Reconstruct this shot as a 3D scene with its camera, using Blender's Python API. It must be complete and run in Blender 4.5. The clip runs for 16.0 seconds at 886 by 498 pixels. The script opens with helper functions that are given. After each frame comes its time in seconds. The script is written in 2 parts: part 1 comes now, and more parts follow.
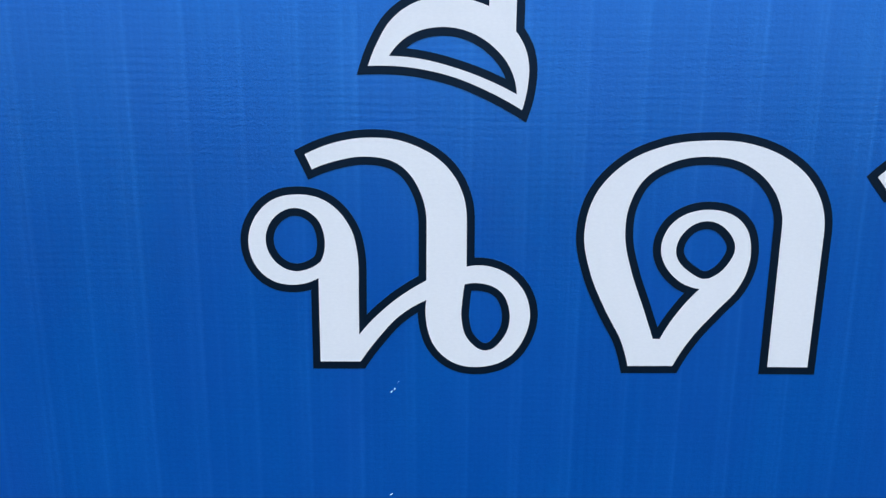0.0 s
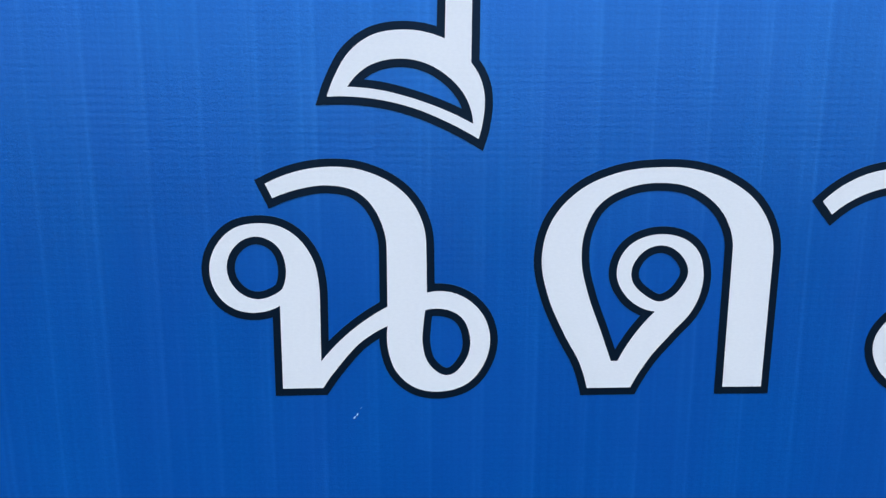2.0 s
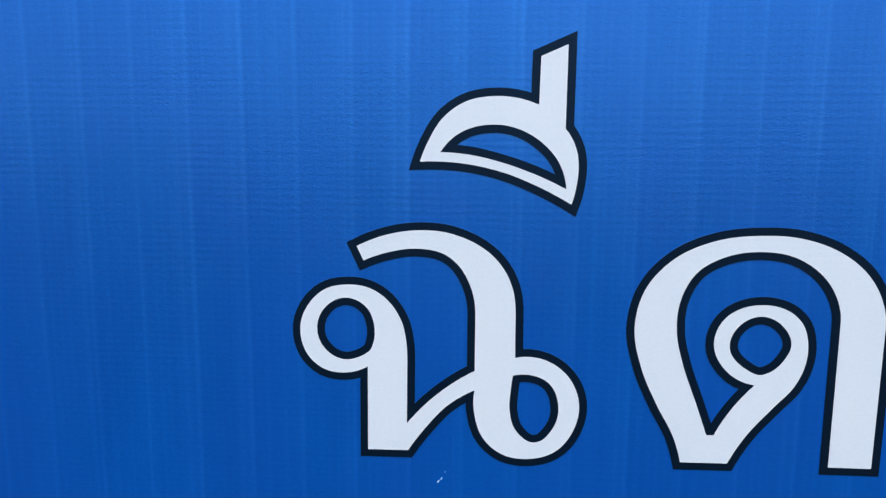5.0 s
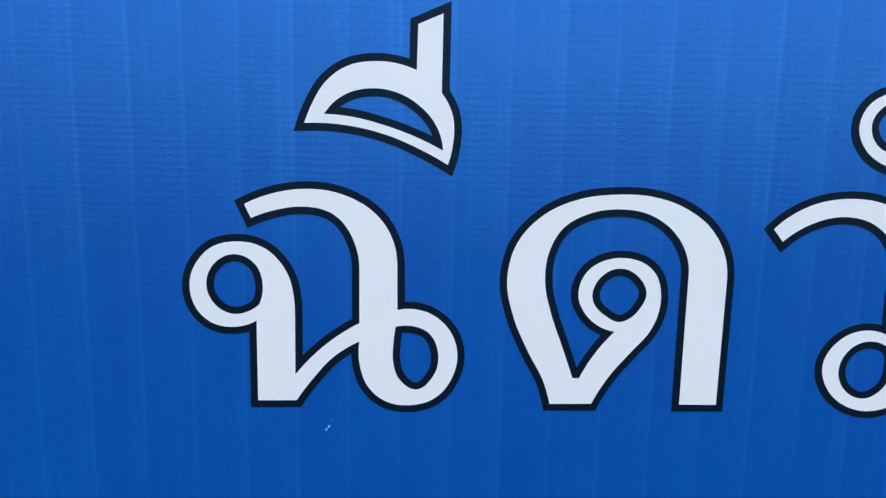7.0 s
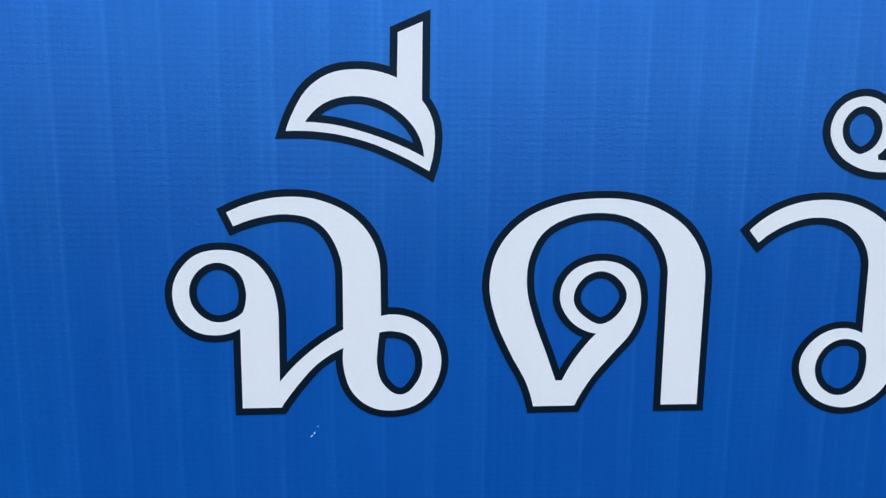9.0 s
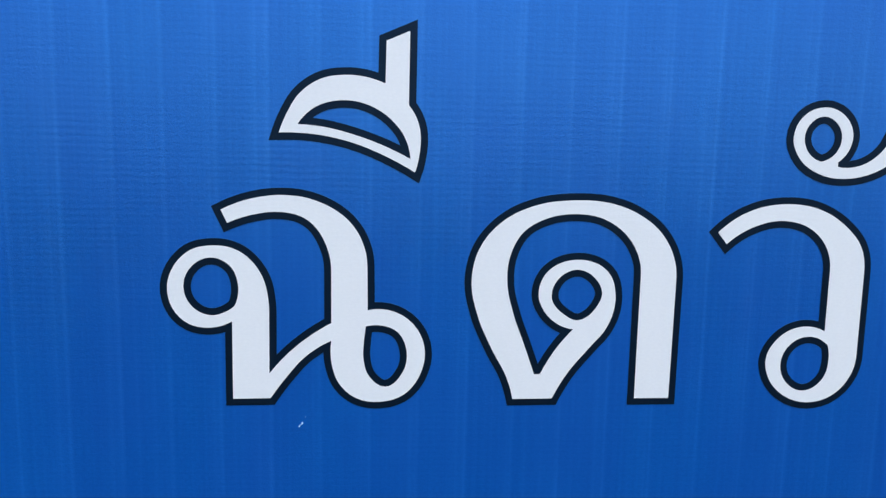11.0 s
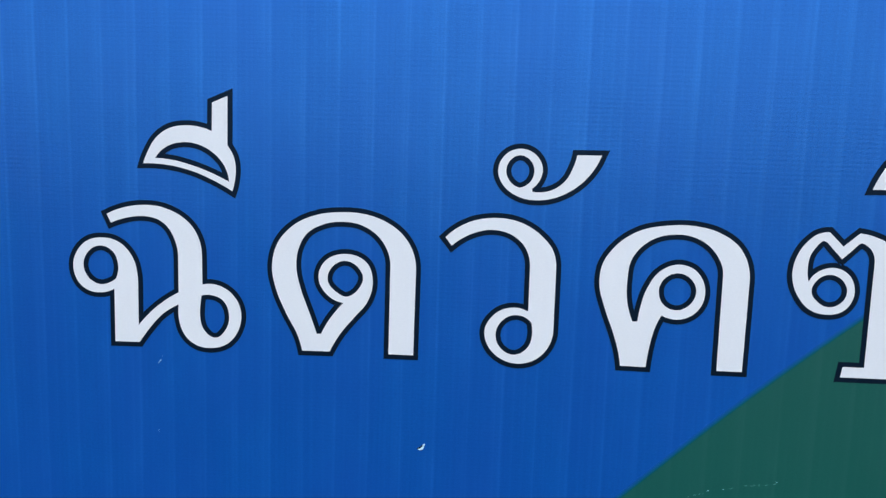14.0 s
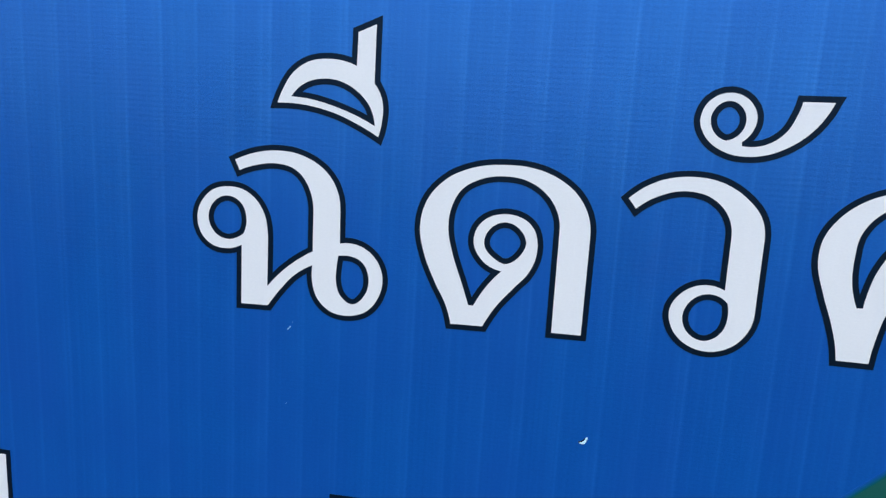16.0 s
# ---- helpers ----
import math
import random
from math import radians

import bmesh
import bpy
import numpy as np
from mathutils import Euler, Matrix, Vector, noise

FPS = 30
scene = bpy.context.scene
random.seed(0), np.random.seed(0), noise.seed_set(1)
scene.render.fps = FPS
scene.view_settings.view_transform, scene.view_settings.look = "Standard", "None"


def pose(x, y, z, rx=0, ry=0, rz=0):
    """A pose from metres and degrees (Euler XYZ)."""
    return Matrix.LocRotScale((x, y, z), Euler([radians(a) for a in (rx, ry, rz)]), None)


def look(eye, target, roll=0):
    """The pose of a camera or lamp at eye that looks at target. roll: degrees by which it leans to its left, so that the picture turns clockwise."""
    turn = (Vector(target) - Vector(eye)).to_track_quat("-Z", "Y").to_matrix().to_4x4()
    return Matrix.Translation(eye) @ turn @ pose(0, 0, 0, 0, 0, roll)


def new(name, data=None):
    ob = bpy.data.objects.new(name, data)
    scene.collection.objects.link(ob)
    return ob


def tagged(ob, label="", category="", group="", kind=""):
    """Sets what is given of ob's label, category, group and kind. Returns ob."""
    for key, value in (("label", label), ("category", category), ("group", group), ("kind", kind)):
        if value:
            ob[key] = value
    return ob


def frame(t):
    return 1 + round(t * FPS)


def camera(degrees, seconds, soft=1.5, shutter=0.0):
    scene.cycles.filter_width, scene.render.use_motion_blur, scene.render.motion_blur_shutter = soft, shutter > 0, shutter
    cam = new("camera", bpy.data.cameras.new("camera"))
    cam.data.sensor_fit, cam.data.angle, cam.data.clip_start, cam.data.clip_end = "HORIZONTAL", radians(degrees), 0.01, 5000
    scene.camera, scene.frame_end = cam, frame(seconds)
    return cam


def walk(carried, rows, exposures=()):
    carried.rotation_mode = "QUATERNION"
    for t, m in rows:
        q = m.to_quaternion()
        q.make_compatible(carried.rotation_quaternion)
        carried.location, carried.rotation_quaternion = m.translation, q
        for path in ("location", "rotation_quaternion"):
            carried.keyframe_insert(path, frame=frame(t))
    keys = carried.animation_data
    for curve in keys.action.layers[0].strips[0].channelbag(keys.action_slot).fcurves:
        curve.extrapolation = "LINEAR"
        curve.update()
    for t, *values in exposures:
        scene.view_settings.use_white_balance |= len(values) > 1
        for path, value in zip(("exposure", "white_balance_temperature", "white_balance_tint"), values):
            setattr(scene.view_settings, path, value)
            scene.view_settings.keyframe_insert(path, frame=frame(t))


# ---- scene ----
from mathutils import geometry

cam = camera(65.09, 16.0, soft=1.35)
PATH = [
    (0, (0.07248, -0.34399, 1.43405), (0.05668, 0.63556, 1.23346), 0.407),
    (0.5, (0.07694, -0.34315, 1.43679), (0.08013, 0.64086, 1.25870), 0.313),
    (1, (0.07622, -0.33296, 1.43685), (0.08425, 0.64648, 1.23527), 0.424),
    (1.5, (0.07843, -0.33773, 1.43595), (0.09852, 0.64216, 1.23742), 0.790),
    (2, (0.08198, -0.34792, 1.44044), (0.09679, 0.63593, 1.26208), 0.094),
    (2.5, (0.07749, -0.34373, 1.43715), (0.01939, 0.63758, 1.25368), -0.524),
    (3, (0.07798, -0.34038, 1.44397), (-0.01533, 0.64410, 1.29539), -1.199),
    (5.3, (0.06866, -0.34415, 1.45896), (-0.00103, 0.64381, 1.32085), 0.890),
    (5.5, (0.07413, -0.35730, 1.45712), (0.01721, 0.63454, 1.34301), 0.934),
    (6, (0.09023, -0.35793, 1.44549), (0.06497, 0.62913, 1.28712), 1.096),
    (6.5, (0.09202, -0.35816, 1.44471), (0.10046, 0.62889, 1.28450), 1.617),
    (7, (0.09505, -0.36513, 1.44604), (0.11644, 0.62237, 1.28989), 1.078),
    (7.5, (0.08859, -0.36395, 1.44716), (0.11124, 0.62526, 1.30245), 1.467),
    (8, (0.09037, -0.36556, 1.44698), (0.11056, 0.62235, 1.29325), 0.867),
    (8.5, (0.09101, -0.36946, 1.44876), (0.11543, 0.61959, 1.30322), 0.936),
    (9, (0.09549, -0.36811, 1.44721), (0.14074, 0.61955, 1.29724), 0.464),
    (11.3, (0.09747, -0.39793, 1.43993), (0.15954, 0.59211, 1.31360), 1.173),
    (11.5, (0.11891, -0.41469, 1.44211), (0.16209, 0.57513, 1.30648), 0.751),
    (12, (0.16395, -0.44194, 1.44683), (0.11403, 0.54520, 1.29495), 2.588),
    (12.5, (0.19913, -0.49610, 1.45825), (0.06553, 0.48499, 1.31824), 2.499),
    (13, (0.24641, -0.54644, 1.46051), (0.10162, 0.43460, 1.33163), 1.861),
    (13.5, (0.29153, -0.56289, 1.45752), (0.19315, 0.42597, 1.34582), 1.948),
    (14, (0.31216, -0.55506, 1.45835), (0.25106, 0.43603, 1.34001), 1.813),
    (14.2, (0.31591, -0.54430, 1.45928), (0.26235, 0.44603, 1.33131), 1.681),
    (14.5, (0.31229, -0.53015, 1.45570), (0.25438, 0.45818, 1.31486), 1.808),
    (15, (0.28116, -0.50982, 1.45717), (0.18107, 0.47355, 1.30559), 1.545),
    (15.5, (0.24923, -0.49819, 1.44784), (0.12647, 0.47890, 1.27401), 3.517),
    (16, (0.22706, -0.48110, 1.44455), (0.08128, 0.49215, 1.26699), 3.107),
]
walk(cam, [(t, look(eye, target, roll)) for t, eye, target, roll in PATH], [(0.0, 0.96, 6330, 10), (9.0, 0.96, 6400, 10), (11.5, 0.97, 6540, 10), (16.0, 0.97, 6580, 10)])

# ---- daylight: a bright hazy sky, the sun veiled ----
SUN_HEIGHT, SUN_TURN = radians(55), radians(173)
world = bpy.data.worlds.new("sky")
scene.world = world
world.use_nodes = True
sky = world.node_tree.nodes.new("ShaderNodeTexSky")
sky.sky_type, sky.sun_disc = "NISHITA", False
sky.sun_elevation, sky.sun_rotation = SUN_HEIGHT, SUN_TURN
sky.air_density, sky.dust_density, sky.ozone_density = 1.0, 2.2, 2.0
world.node_tree.links.new(sky.outputs[0], world.node_tree.nodes["Background"].inputs[0])
world.node_tree.nodes["Background"].inputs[1].default_value = 0.12

sun_way = Vector((math.sin(SUN_TURN) * math.cos(SUN_HEIGHT), math.cos(SUN_TURN) * math.cos(SUN_HEIGHT), math.sin(SUN_HEIGHT)))
sun = new("sun", bpy.data.lights.new("sun", "SUN"))
sun.data.energy, sun.data.angle, sun.data.color = 0.5, radians(25), (1.0, 0.99, 0.97)
sun.matrix_world = look(sun_way * 30, (0, 0, 0))


# ---- materials ----
class Nodes:
    """A material and short ways to add nodes to it."""

    def __init__(self, name, roughness=0.5, specular=0.5):
        self.mat = bpy.data.materials.new(name)
        self.mat.use_nodes = True
        self.tree = self.mat.node_tree
        self.bsdf = self.tree.nodes["Principled BSDF"]
        self.bsdf.inputs["Roughness"].default_value = roughness
        self.bsdf.inputs["Specular IOR Level"].default_value = specular

    def put(self, value, socket):
        if isinstance(value, bpy.types.NodeSocket):
            self.tree.links.new(value, socket)
        else:
            socket.default_value = value

    def math(self, op, a, b=0.0, clamp=False):
        n = self.tree.nodes.new("ShaderNodeMath")
        n.operation, n.use_clamp = op, clamp
        self.put(a, n.inputs[0])
        self.put(b, n.inputs[1])
        return n.outputs[0]

    def place(self):
        co = self.tree.nodes.new("ShaderNodeNewGeometry").outputs["Position"]
        split = self.tree.nodes.new("ShaderNodeSeparateXYZ")
        self.put(co, split.inputs[0])
        return co, split.outputs[0], split.outputs[1], split.outputs[2]

    def join(self, x, y, z):
        n = self.tree.nodes.new("ShaderNodeCombineXYZ")
        for value, socket in zip((x, y, z), n.inputs):
            self.put(value, socket)
        return n.outputs[0]

    def noise(self, at, scale, detail=3.0, rough=0.5):
        n = self.tree.nodes.new("ShaderNodeTexNoise")
        self.put(at, n.inputs["Vector"])
        n.inputs["Scale"].default_value, n.inputs["Detail"].default_value, n.inputs["Roughness"].default_value = scale, detail, rough
        return n.outputs["Fac"]

    def chance(self, value):
        n = self.tree.nodes.new("ShaderNodeTexWhiteNoise")
        n.noise_dimensions = "1D"
        self.put(value, n.inputs["W"])
        return n.outputs["Value"]

    def ramp(self, value, *stops):
        n = self.tree.nodes.new("ShaderNodeValToRGB")
        while len(n.color_ramp.elements) < len(stops):
            n.color_ramp.elements.new(0.5)
        for e, (at, c) in zip(n.color_ramp.elements, stops):
            e.position, e.color = at, (*c, 1) if isinstance(c, tuple) else (c, c, c, 1)
        self.put(value, n.inputs[0])
        return n.outputs[0]

    def mix(self, fac, a, b):
        n = self.tree.nodes.new("ShaderNodeMix")
        n.data_type = "RGBA"
        self.put(fac, n.inputs["Factor"])
        for value, socket in ((a, n.inputs[6]), (b, n.inputs[7])):
            self.put((*value, 1) if isinstance(value, tuple) else value, socket)
        return n.outputs[2]

    def bump(self, height, distance, strength=1.0):
        n = self.tree.nodes.new("ShaderNodeBump")
        n.inputs["Strength"].default_value, n.inputs["Distance"].default_value = strength, distance
        self.put(height, n.inputs["Height"])
        self.put(n.outputs[0], self.bsdf.inputs["Normal"])

    def colour(self, value):
        self.put((*value, 1) if isinstance(value, tuple) else value, self.bsdf.inputs["Base Color"])
        return self


PASS = 0.02785      # the printer's head pass, which leaves upright bands
THREAD = 0.0036     # the scrim inside the vinyl


def weave(m, co, x, z, depth):
    """The relief of scrim-backed vinyl: cross threads, weaker warp threads, clumps of fine grain, slack."""
    sway = m.math("MULTIPLY", m.noise(co, 40, 4, 0.6), 0.0026)
    cross = m.math("SINE", m.math("MULTIPLY", m.math("ADD", z, sway), 2 * math.pi / THREAD))
    loose = m.math("MULTIPLY", m.math("SUBTRACT", m.noise(m.join(m.math("MULTIPLY", x, 0.12), 0.0, z), 520, 2, 0.6), 0.5), 2.4)
    warp = m.math("SINE", m.math("MULTIPLY", m.math("ADD", x, sway), 2 * math.pi / (THREAD * 0.7)))
    patch = m.ramp(m.noise(m.join(m.math("MULTIPLY", x, 0.5), 0.0, z), 38, 4, 0.6), (0.36, 0.4), (0.66, 1.1))
    rows = m.math("ADD", m.math("MULTIPLY", cross, 0.78), m.math("ADD", loose, m.math("MULTIPLY", warp, 0.2)))
    dash = m.noise(m.join(m.math("MULTIPLY", x, 0.3), 0.0, z), 950, 2, 0.6)
    clump = m.ramp(m.noise(co, 16, 4, 0.6), (0.42, 0.4), (0.62, 1.1))
    grain = m.math("ADD", m.math("MULTIPLY", m.math("SUBTRACT", m.noise(co, 900, 2, 0.6), 0.5), 5.0), m.math("MULTIPLY", m.math("SUBTRACT", dash, 0.5), 4.6))
    slack = m.math("MULTIPLY", m.noise(co, 9, 1), 14.0)
    m.bump(m.math("ADD", m.math("ADD", m.math("MULTIPLY", rows, patch), m.math("MULTIPLY", grain, clump)), slack), depth)


def printed(name, dark, light, roughness, depth, bands=1.0, gloss=0.5, sheen=(1, 1, 1), cast=None):
    """Ink on vinyl between two tones: the head's bands, streaks along them, blotches and grain; cast: a third tone in wide clouds."""
    m = Nodes(name, roughness, gloss)
    m.bsdf.inputs["IOR"].default_value = 1.94
    m.bsdf.inputs["Specular Tint"].default_value = (*sheen, 1)
    co, x, y, z = m.place()
    wobble = m.math("MULTIPLY", m.noise(m.join(x, 0.0, m.math("MULTIPLY", z, 0.3)), 25, 2), 0.003)
    ragged = m.math("MULTIPLY", m.noise(co, 300, 2), 0.0011)
    turn = m.math("ADD", m.math("DIVIDE", m.math("ADD", m.math("ADD", x, wobble), ragged), PASS), 6.0)
    saw = m.math("FRACT", turn)
    which = m.chance(m.math("FLOOR", turn))
    half = m.math("FRACT", m.math("ADD", m.math("MULTIPLY", turn, 2.0), m.math("MULTIPLY", which, 0.5)))
    third = m.math("FRACT", m.math("ADD", m.math("MULTIPLY", turn, 3.0), m.math("MULTIPLY", which, 0.8)))
    edge = m.ramp(saw, (0.0, 0.16), (0.04, 0.1), (0.5, 0.22), (0.88, 0.45), (0.943, 0.9), (0.988, 0.34))
    sub = m.ramp(half, (0.0, 0.08), (0.78, 0.25), (0.91, 0.8), (1.0, 0.1))
    rib = m.ramp(third, (0.0, 0.1), (0.6, 0.22), (0.86, 0.8), (1.0, 0.1))
    fade = m.ramp(m.noise(m.join(m.math("MULTIPLY", x, 2.0), 0.0, z), 14, 3), (0.34, 0.5), (0.66, 1.12))
    band = m.math("MULTIPLY", edge, m.math("ADD", 0.55, m.math("MULTIPLY", which, 0.48)))
    band = m.math("ADD", band, m.math("MULTIPLY", sub, m.math("MULTIPLY", which, 0.3)))
    band = m.math("MULTIPLY", m.math("ADD", band, m.math("MULTIPLY", rib, m.math("SUBTRACT", 0.32, m.math("MULTIPLY", which, 0.22)))), fade)
    streak = m.noise(m.join(x, 0.0, m.math("MULTIPLY", z, 0.01)), 330, 4, 0.7)
    cloud = m.noise(m.join(x, 0.0, m.math("MULTIPLY", z, 0.35)), 22, 4, 0.55)
    speck = m.noise(m.join(m.math("MULTIPLY", x, 0.45), 0.0, z), 950, 2, 0.6)
    tone = m.math("MULTIPLY", band, 0.45 * bands)
    for spread, share in ((streak, 0.8 * bands), (cloud, 0.75), (speck, 1.3)):
        tone = m.math("ADD", tone, m.math("MULTIPLY", m.math("SUBTRACT", spread, 0.5), share))
    m.put(m.math("MULTIPLY", m.math("ADD", 0.86, m.math("MULTIPLY", band, 0.42)), gloss), m.bsdf.inputs["Specular IOR Level"])
    ink = m.mix(m.math("ADD", tone, 0.22, True), dark, light)
    if cast:
        wide = m.noise(m.join(x, 0.0, m.math("MULTIPLY", z, 0.6)), 13, 3)
        ink = m.mix(m.ramp(wide, (0.4, 0.0), (0.68, 0.55)), ink, cast)
    m.colour(ink)
    weave(m, co, x, z, depth)
    return m.mat


def rough_stone(name, dark, light, scale, roughness):
    m = Nodes(name, roughness, 0.3)
    co, x, y, z = m.place()
    tone = m.math("ADD", m.math("MULTIPLY", m.noise(co, scale, 6, 0.6), 0.6), m.math("MULTIPLY", m.noise(co, scale * 40, 3), 0.4))
    m.colour(m.ramp(tone, (0.3, dark), (0.7, light)))
    m.bump(m.noise(co, scale * 60, 4), 0.004, 0.5)
    return m.mat


BLUE = printed("blue_ink", (0.0, 0.070, 0.353), (0.002, 0.118, 0.485), 0.30, 0.000015, 1.0, 0.95, (0.125, 0.42, 1.0), (0.004, 0.076, 0.40))
GREEN_TONES = (0.0012, 0.083, 0.067), (0.0035, 0.102, 0.081)
GREEN = printed("green_ink", *GREEN_TONES, 0.45, 0.000008, 0.05, 0.16)
BLACK = printed("black_ink", (0.0015, 0.0065, 0.015), (0.003, 0.010, 0.020), 0.42, 0.000012, 0.4, 0.11, (0.30, 0.55, 1.0))
WHITE = printed("white_vinyl", (0.73, 0.785, 0.82), (0.795, 0.845, 0.87), 0.45, 0.000006, 0.25, 0.3)
BARE = printed("bare_vinyl", (0.54, 0.86, 0.96), (0.62, 0.91, 0.98), 0.6, 0.000004, 0.1, 0.2)
SCRATCHED = printed("scratched_green_ink", (0.10, 0.30, 0.27), (0.30, 0.52, 0.48), 0.6, 0.000004, 0.1, 0.2)
CEMENT = rough_stone("cement_wall", (0.28, 0.28, 0.27), (0.40, 0.39, 0.37), 3, 0.85)
ASPHALT = rough_stone("asphalt", (0.035, 0.036, 0.038), (0.065, 0.064, 0.062), 2, 0.9)


# ---- building blocks ----
def part(name, mesh, material, parent, label="", at=(0, 0, 0)):
    """Links a mesh as one part of a thing; at: its origin, counted from its parent."""
    mesh.materials.append(material)
    ob = new(name, mesh)
    ob.parent, ob.location = parent, at
    return tagged(ob, label)


def slab(name, x0, x1, y0, y1, z0, z1, bevel=0.0):
    bm = bmesh.new()
    bmesh.ops.create_cube(bm, size=1)
    for v in bm.verts:
        v.co = ((x0, x1)[v.co.x > 0], (y0, y1)[v.co.y > 0], (z0, z1)[v.co.z > 0])
    if bevel:
        bmesh.ops.bevel(bm, geom=bm.edges[:], offset=bevel, segments=2, affect="EDGES")
    mesh = bpy.data.meshes.new(name)
    bm.to_mesh(mesh)
    bm.free()
    return mesh


def arc_line(text, steps=8):
    """A closed outline, drawn like a font's from a few knots, in millimetres. c: corner; s: smooth; o: smooth, a straight stroke goes out; i: smooth, a straight stroke comes in."""
    kinds = [k[0] for k in text.split()]
    spots = [Vector([float(v) for v in k[1:].split(",")]) for k in text.split()]
    count, ways = len(spots), []
    for n in range(count):
        back, ahead = spots[n] - spots[n - 1], spots[(n + 1) % count] - spots[n]
        even = back / back.length_squared + ahead / ahead.length_squared
        ways.append({"c": None, "o": ahead.normalized(), "i": back.normalized(), "s": even.normalized()}[kinds[n]])
    line = []
    for n in range(count):
        m = (n + 1) % count
        a, b, way_a, way_b = spots[n], spots[m], ways[n], ways[m]
        if kinds[n] in "co" and kinds[m] in "ci":
            line.append(a)
            continue
        chord = (b - a).normalized()
        way_a = way_a or 2 * way_b.dot(chord) * chord - way_b
        way_b = way_b or 2 * way_a.dot(chord) * chord - way_a
        bend = math.acos(max(-1, min(1, way_a.dot(way_b))))
        reach = (b - a).length / 3 / math.cos(bend / 4) ** 2
        c, d = a + way_a * reach, b - way_b * reach
        for k in range(steps):
            f = k / steps
            g = 1 - f
            line.append(g**3 * a + 3 * g * g * f * c + 3 * g * f * f * d + f**3 * b)
    return line


def turned(line, left):
    """The outline, running so that its inside lies to the left (or the right)."""
    area = sum(a.x * b.y - a.y * b.x for a, b in zip(line, line[1:] + line[:1]))
    return line if (area > 0) == left else line[::-1]


def widened(line, width):
    """The outline moved to its right by width, with pointed corners; edges that vanish are left out."""
    edges = [(a, (b - a).normalized()) for a, b in zip(line, line[1:] + line[:1]) if (b - a).length > 1e-4]
    while True:
        count, corners = len(edges), []
        for n in range(count):
            (a, u), (b, v) = edges[n - 1], edges[n]
            p, q = a + Vector((u.y, -u.x)) * width, b + Vector((v.y, -v.x)) * width
            cross = u.x * v.y - u.y * v.x
            if abs(cross) < 0.02:
                corners.append(q)
            else:
                s = ((q - p).x * v.y - (q - p).y * v.x) / cross
                corners.append(p + u * s)
        kept = [e for n, e in enumerate(edges) if (corners[(n + 1) % count] - corners[n]).dot(e[1]) > -1e-6]
        if len(kept) == count or len(kept) < 4:
            return corners
        edges = kept


def film_of_ink(name, lines, front, back):
    """A thin plate with these outlines (the first outside, the others holes), millimetres across, from back to front in metres."""
    at, faces, first = [], [], 0
    flat = [[(p.x / 1000, p.y / 1000) for p in line] for line in lines]
    spots = [p for line in flat for p in line]
    total = len(spots)
    at = [(x, front, z) for x, z in spots] + [(x, back, z) for x, z in spots]
    for tri in geometry.tessellate_polygon([[Vector((x, z, 0)) for x, z in line] for line in flat]):
        a, b, c = (spots[n] for n in tri)
        area = (b[0] - a[0]) * (c[1] - a[1]) - (b[1] - a[1]) * (c[0] - a[0])
        if abs(area) > 1e-12:
            faces.append(tri if area > 0 else tri[::-1])
    for line in flat:
        for n in range(len(line)):
            a, b = first + n, first + (n + 1) % len(line)
            faces.append((a, a + total, b + total, b))
        first += len(line)
    mesh = bpy.data.meshes.new(name)
    mesh.from_pydata(at, [], faces)
    mesh.update()
    return mesh


# ---- the setting ----
# unseen ground, added dark so the banner's lower part reflects little light
ground_bm = bmesh.new()
bmesh.ops.create_grid(ground_bm, x_segments=8, y_segments=8, size=600)
ground_mesh = bpy.data.meshes.new("ground")
ground_bm.to_mesh(ground_mesh)
ground_bm.free()
ground_mesh.materials.append(ASPHALT)
tagged(new("ground", ground_mesh), "unseen dark grey ground before the wall, darkening the banner's lower reflection", "ground", kind="structure")

wall_mesh = slab("wall_north", -2.6, 3.4, 0.0025, 0.18, 0.0, 2.6, 0.004)
wall_mesh.materials.append(CEMENT)
tagged(new("wall_north", wall_mesh), "plain grey cement wall behind the banner", "wall", kind="structure")

# ---- the banner ----
BASE = 1.3          # height of the first line of writing
LEFT, RIGHT, LOW, HIGH = -0.42, 1.10, 0.72, 1.72
banner = tagged(new("vinyl_banner"), "blue printed vinyl banner with outlined white writing and scuffs", "banner")
banner.location = ((LEFT + RIGHT) / 2, 0, LOW)
MID = (-(LEFT + RIGHT) / 2, 0, -LOW)      # the world's origin, seen from the banner's
part("sheet", slab("sheet", LEFT, RIGHT, 0.0, 0.0015, LOW, HIGH), BLUE, banner, "blue ink on matt vinyl with faint upright bands", MID)


def on_banner(x, z):
    """A spot on the banner, millimetres from where the first line of writing starts."""
    return (MID[0] + x / 1000, 0, MID[2] + BASE + z / 1000)


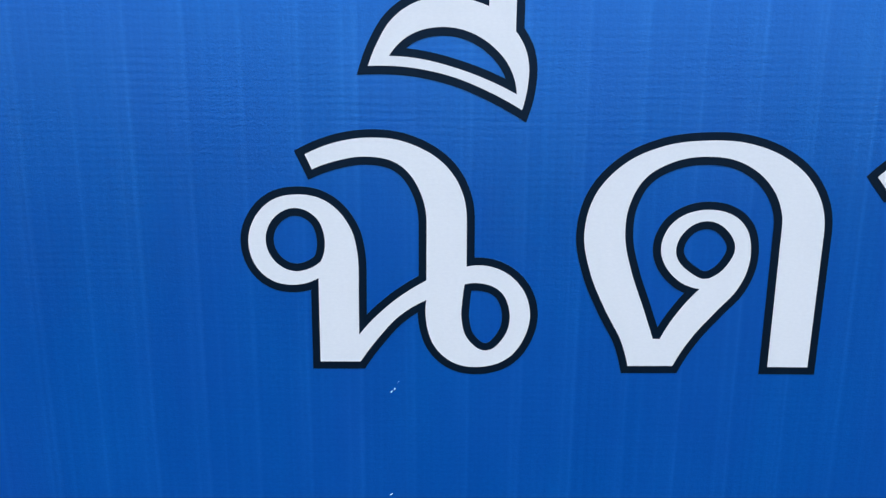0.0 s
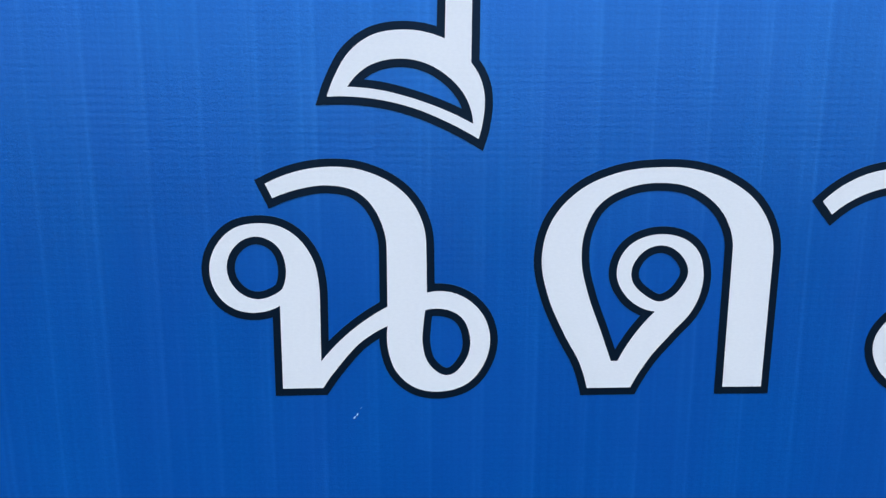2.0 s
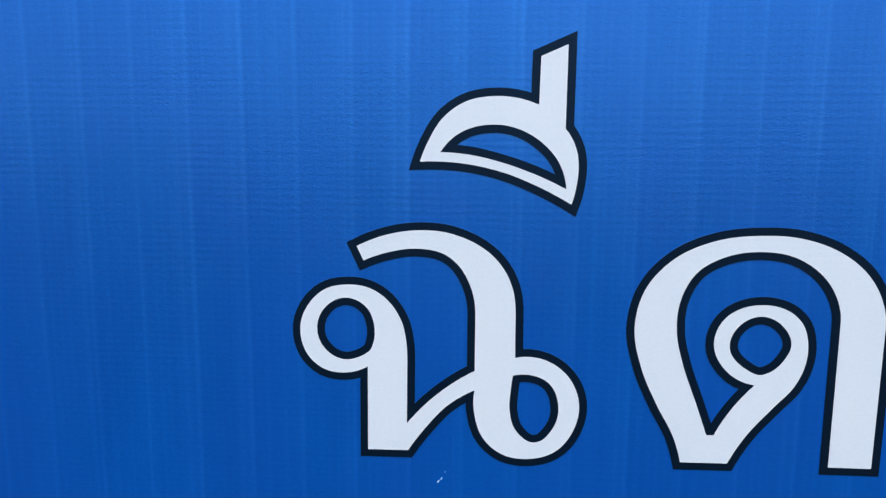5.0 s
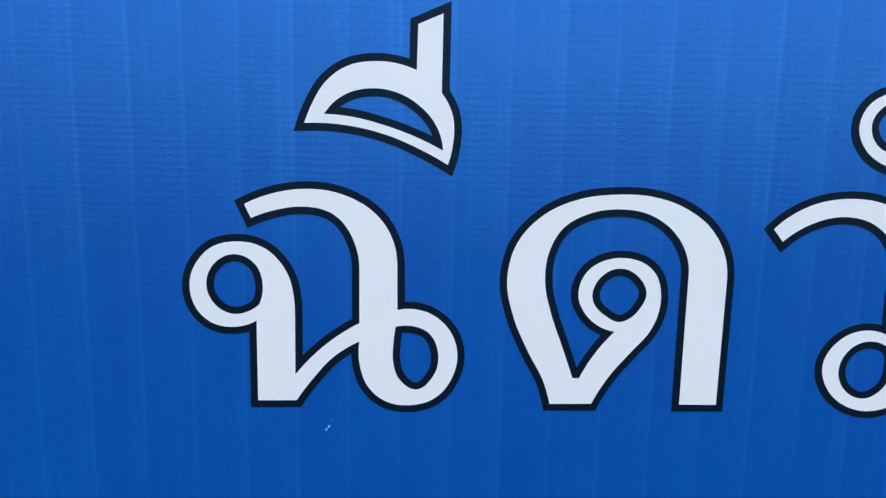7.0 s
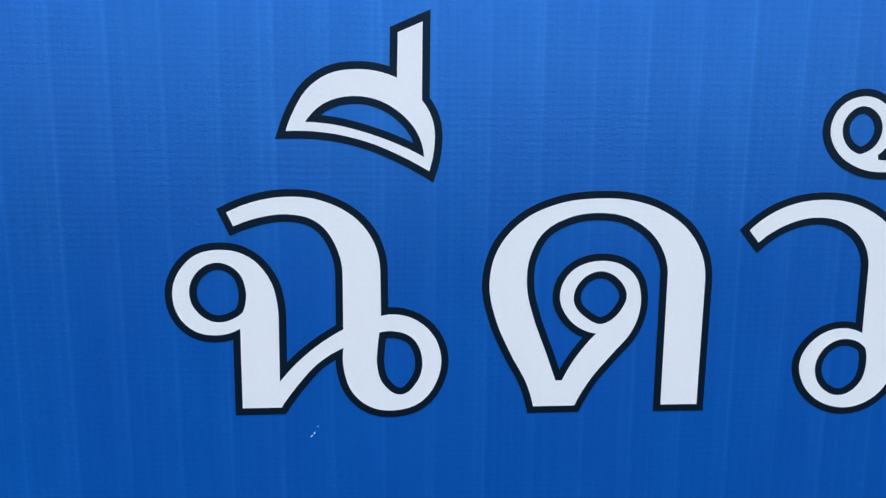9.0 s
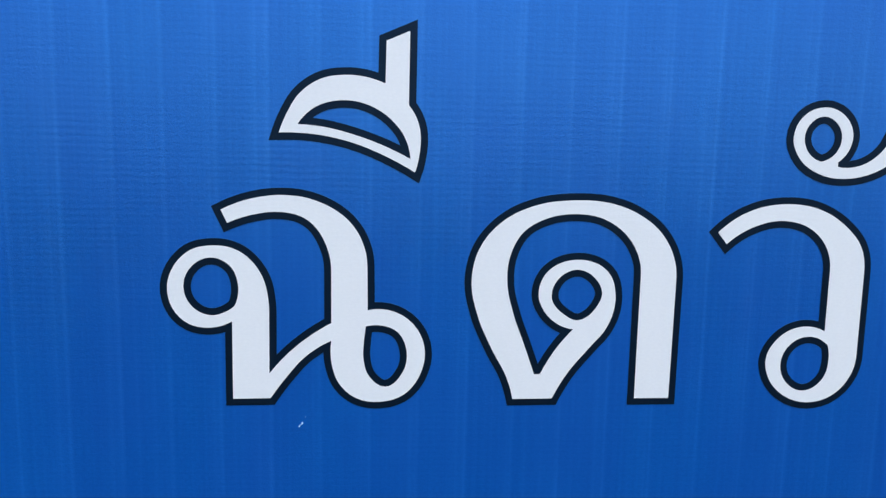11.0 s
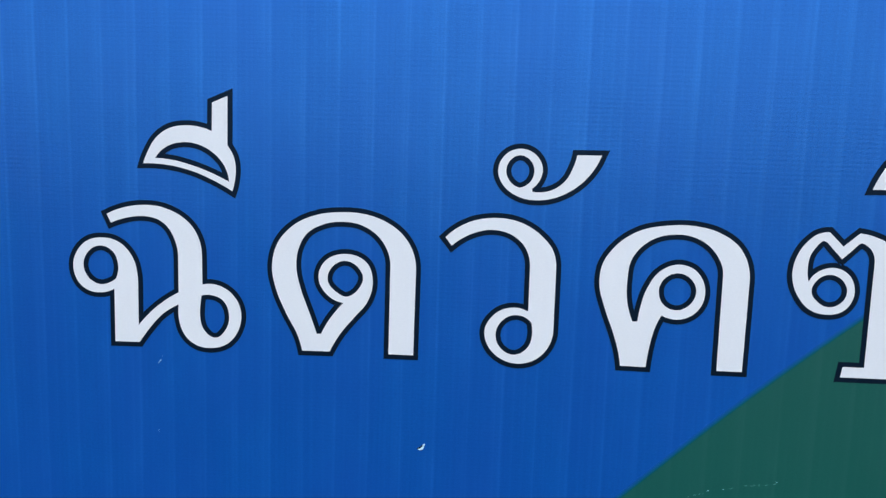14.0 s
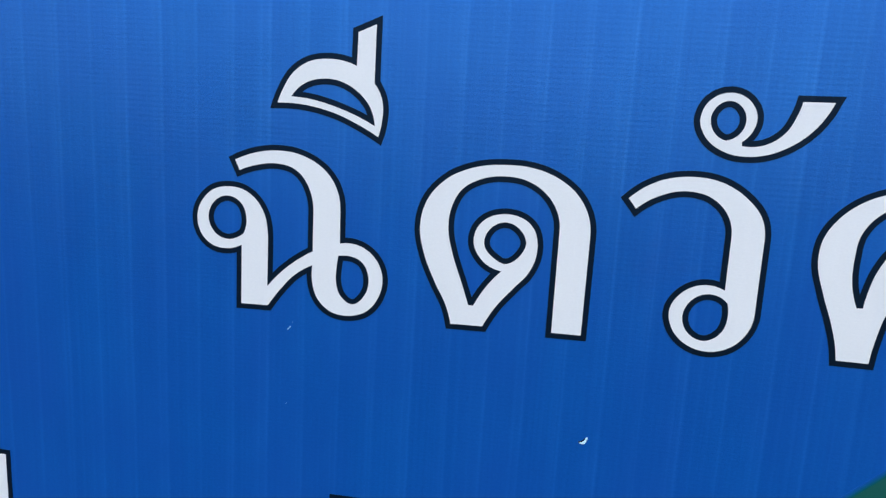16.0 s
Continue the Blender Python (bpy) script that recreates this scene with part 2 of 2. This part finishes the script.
green = turned(arc_line("c119,-420 c269,-262.9 s428.5,-109.9 s520.3,-24.6 s587.6,33.1 s613.0,53.7 c700,116 c700,-420"), True)
field = part("green_field", film_of_ink("green_field", [widened(green, -2.2)], -0.0002, 0.0002), GREEN, banner, "dark green printed corner field", on_banner(0, 0))
FADES = 6           # steps in which the green runs out into the blue
for step in range(FADES):
    share = (step + 0.5) / FADES
    tones = [tuple(g + (b - g) * share for g, b in zip(a, c)) for a, c in zip(GREEN_TONES, ((0.001, 0.070, 0.36), (0.002, 0.100, 0.43)))]
    ink = printed("green_into_blue_ink", *tones, 0.42, 0.000009, 0.15, 0.12 + 0.5 * share, (0.15, 0.42 + 0.3 * (1 - share), 1.0))
    rim = film_of_ink("soft_edge", [widened(green, -2.2 + 4.4 * (step + 1) / FADES)], -0.00018 + 0.00002 * step, 0.0002)
    part("soft_edge", rim, ink, field, "green ink running out into blue")


EDGE = 4.0          # width of the black line round the letters


def letter(label, x, z, *texts):
    """A printed character: white, with a black line round it."""
    lines = [turned(arc_line(t), n == 0) for n, t in enumerate(texts)]
    white = part("printed_letter", film_of_ink("printed_letter", lines, -0.0006, 0.0001), WHITE, banner, label, on_banner(x, z))
    part("black_outline", film_of_ink("black_outline", [widened(line, EDGE) for line in lines], -0.0004, 0.0001), BLACK, white, "black printed outline")
    return white


letter(
    "white Thai letter cho ching with black outline", -31.7, 0,
    "c30,110.6 s45.7,116.7 s62.7,119.1 s78.8,117.3 s104.6,99.6 s109.3,88.5 o110.5,75.4 c110.7,54.7 s139.2,43.6 s143.5,31.3 s140.8,16.8 s132.4,5.8 s118,1.0 s104.5,3.2 s94.8,11.7 s90.5,23.5 c90.3,36.9 s76.6,28.4 s65.2,15.9 c56,3.2 c34.9,2.9 c35.1,47.9 s22.4,44.2 s11.3,46.4 s0,67.6 s4.5,80.0 s13.3,88.1 s24.9,90.7 s35.8,89.3 s52.3,73.2 s55.2,61.2 o55.7,51.6 c55.4,17.8 s76.7,38.6 c90.3,47.2 i90.3,76.1 s88.7,88.0 s75.5,106.6 s60.5,109.8 s47.2,108.0 c33.4,103.3",
    "s14.4,79.8 s23.8,83.9 s33.9,79.9 s38.8,68.0 c36.6,56.7 s30.5,52.8 s23.9,51.3 s13.4,56.1",
    "c109.8,45.4 s117.3,46.1 s127.6,42.3 s133,31.1 s130.4,17.6 s121,10.0 s112.2,15.6 s108.4,27.3 s108.7,36.2",
)

letter(
    "white Thai letter do dek with black outline", 137.7, 0,
    "c25.7,2.6 c48.8,2.9 s57.7,18.6 s69.3,33.0 s78.9,44.7 s83.2,56.2 s83.6,65.4 s80.3,76.1 s60.8,85.0 s40.7,73.6 s38.9,63.4 s43.2,53.8 c59.7,44.3 s49.7,32.2 c41.4,17.5 c37.8,17.5 s31.9,33.8 s24.5,53.6 s20.6,69.9 s21.6,86.2 s28.8,100.3 s42.8,108.6 s58.8,111.1 s75.1,108.4 s95.1,89.4 o97.9,77.1 c97.9,3.0 c118.5,3.1 i118.9,73.1 s117.5,84.7 s108.8,100.9 s94,112.1 s75.9,118.0 s58.2,118.9 s37.5,116.2 s18.6,107.6 s4.7,92.0 s0,72.1 s4.1,51.7 s12.5,32.7 s21.9,15.1",
    "s46.5,62.7 s50.0,73.8 s61.2,79.2 s71.4,74.3 s75.7,65.1 s72.8,57.5 s66.7,51.3 s62.6,49.7 s54.1,53.0",
)

SARA_II = (
    "c0,20.3 s4.1,30.3 s11.5,41.8 s22.3,49.3 s36,51.9 c57.6,47.8 c58,70.5 c70.7,76.0 c70.5,36.6 s74.9,29.7 s76.2,6.8 c74.4,0.0 s58.9,8.2 s42.6,14.8",
    "c10.1,25.0 s18,33.3 s35.7,38.4 s60.6,28.9 s68.4,19.3 c71.7,7.4 s39,20.5 s25.1,23.7",
)

letter("white Thai vowel sign with black outline above the line", 30.3, 132.8, *SARA_II)

letter(
    "white Thai letter wo waen with black outline", 279.6, 0.1,
    "c-0.0,101.7 s17.6,114.0 s38.9,118.6 s58.7,116.1 s75.8,106.5 s86.6,93.8 o89.6,79.3 i89.8,28.7 s86.3,15.2 s77.2,4.9 s46.3,4.8 s36.9,15.0 s34.3,27.2 s40.6,39.2 s52.7,46.1 c68.9,43.8 i68.7,80.3 s64.8,94.7 s55.2,104.4 s37.1,108.9 s20.2,104.8 c5.4,95.0",
    "s43.4,23.2 s47.7,34.9 s57.2,40.3 c71.6,35.1 s72.9,27.0 s69.2,13.5 s59.2,7.5 s48.2,12.1",
)

letter(
    "white curled Thai vowel sign with black outline", 319.7, 134.2,
    "c61.4,36.0 c80.6,36.3 s58.6,8.3 s36.1,-0.1 s17.3,1.9 s5.3,9.8 s-0.0,22.1 s17.6,39.8 s30.3,34.4 s35.1,24.1 s33.3,15.8 c27.4,8.9 c27.7,6.3 s53.0,15.4 s58.6,25.9",
    "s8.7,29.6 s16.8,34.6 s25.3,30.7 s26.1,14.6 c17.4,9.2 s10.4,13.1",
)

letter(
    "white Thai letter kho khwai with black outline", 404.1, 0.6,
    "c20.1,2.2 c40.5,2.0 s42.6,20.2 s46.1,35.7 c50.2,44.9 s55.7,42.9 s63.0,42.1 s76.2,47.8 s82.1,70.6 s74.4,82.2 s60.6,86.4 s46.6,80.2 s37.3,65.8 s33.1,50.5 c31.6,39.2 c27.7,39.0 s22.7,54.6 s21.7,71.4 s24.1,88.9 s36.0,103.4 s56.4,110.1 s75.5,106.9 s89.7,95.3 o95.8,79.1 c96.4,1.7 c116.4,1.8 i116.5,75.1 s106.5,102.3 s89.3,113.3 s70.5,117.4 s50.0,116.9 s27.8,111.5 s10.9,99.3 s1.4,84.1 s-0.2,68.9 s5.8,47.3 s13.4,27.9 s18.2,12.6",
    "s46.9,64.0 s49.2,72.8 s60.1,79.4 s71.9,74.6 s76.0,65.1 s72.4,55.3 s62.4,49.7 s52.8,52.4",
)

letter(
    "white Thai letter so so with black outline", 554.2, -1.0,
    "c23.9,118.0 c35.1,107.1 c46.9,117.9 s57.5,115.7 s68.9,110.4 s77.4,99.8 o80.0,87.4 c79.0,11.5 c105.3,11.1 c101.1,88.0 c120.3,88.8 c123.5,3.4 c42.4,3.0 c43.6,11.5 c60.0,11.6 i59.7,94.7 s52.2,108.7 s48.2,110.1 c46.1,108.6 c35.0,97.2 c23.0,109.7 s20.6,110.8 s14.3,105.4 s9.9,85.5 c11.4,78.5 s15.7,84.9 s22.1,88.8 s29.6,90.2 s40.0,86.4 s46.5,75.4 s44.9,62.6 s37.9,55.2 s28.2,53.0 s14.8,55.9 s4.6,66.0 s-1.4,81.8 s0.1,96.3 s7.2,109.2 s16.1,116.5",
    "s14.2,71.3 s17.1,79.3 s25.6,84.5 s36.8,80.8 s41.2,71.3 s37.2,62.4 s28.2,59.0 s19.6,62.6",
)

letter("white Thai vowel sign with black outline above the line", 606.8, 130.4, *SARA_II)

# the second line of writing shows the tops of two upright strokes only
def stroke_top(x, width):
    text = f"c0,0 c0,-190 c{width},-190 c{width},0"
    letter("white stroke of writing with black outline", x, -147.9, text)


stroke_top(-242.2, 36.0)
stroke_top(80.2, 35.7)


# ---- scuffs, where the ink has come off ----
def chip(x, z, length, width, turn, bend=0.3, ink=BARE):
    """A small crooked flake without ink."""
    rng = random.Random(int(x * 7 + z * 13))
    ring = []
    for n in range(10):
        a = 2 * math.pi * n / 10
        u, v = length / 2 * math.cos(a), width / 2 * math.sin(a) * rng.uniform(0.5, 1.3)
        v += bend * (u * u) / length
        c, s = math.cos(radians(turn)), math.sin(radians(turn))
        ring.append(Vector((u * c - v * s, u * s + v * c)))
    part("ink_chip", film_of_ink("ink_chip", [turned(ring, True)], -0.0005, 0.0001), ink, banner, "bare pale spot of chipped ink", on_banner(x, z))


chip(40.4, -13.6, 1.5, 0.55, 50)
chip(41.9, -12.0, 1.4, 0.65, 60)
chip(43.9, -8.2, 0.8, 0.16, 55)
chip(39.7, -73.3, 1.7, 0.35, 30)

# the largest chip: a flake torn out in a bent shape, its lifted rim's shadow painted black
torn = turned(arc_line("s-2.9,-1.4 s-1.6,-2.4 s0.5,-2.3 s2.0,-0.8 s2.3,0.9 s3.1,2.7 s2.2,2.9 s1.1,1.3 s0.3,-0.1 s-1.2,-0.7", 4), True)
flake = part("ink_chip", film_of_ink("ink_chip", [torn], -0.0005, 0.0001), BARE, banner, "bare pale spot of torn ink with painted shadow along its lifted rim", on_banner(264.9, -75.4))
# flat black strip: the shade along the lifted rim, drawn as ink
lip = turned(arc_line("s-3.5,-1.3 s-2.5,-0.5 s-1.0,0.2 s0.1,1.1 s0.9,2.2 s0.5,0.5 s-0.6,-0.6 s-2.2,-1.2", 4), True)
part("rim_shadow", film_of_ink("rim_shadow", [lip], -0.00055, 0.0001), BLACK, flake, "lifted rim of torn ink with its shadow painted black")

# a long scratch over the green: fine broken scuffs in a line
for x, z, length, width in (
    (473.5, -110.3, 1.9, 0.22), (477.4, -109.6, 1.2, 0.14), (480.5, -107.8, 2.2, 0.25), (483.2, -107.4, 1.0, 0.14), (486.1, -105.1, 1.6, 0.17),
    (491.1, -103.2, 1.9, 0.28), (494.9, -102.0, 1.3, 0.17), (497.6, -101.4, 0.9, 0.12), (520.4, -95.6, 3.0, 0.10), (531.2, -92.5, 1.7, 0.2),
    (536.9, -92.3, 3.4, 0.12), (541.8, -91.6, 1.4, 0.16), (548.0, -90.9, 2.6, 0.08), (554.0, -89.8, 2.8, 0.16),
):
    chip(x, z, length, width, 20, ink=SCRATCHED)
chip(501.5, -98.7, 1.3, 0.6, 20)
chip(513.6, -96.7, 1.1, 0.36, 20)
chip(555.4, -88.0, 1.9, 0.28, -30)
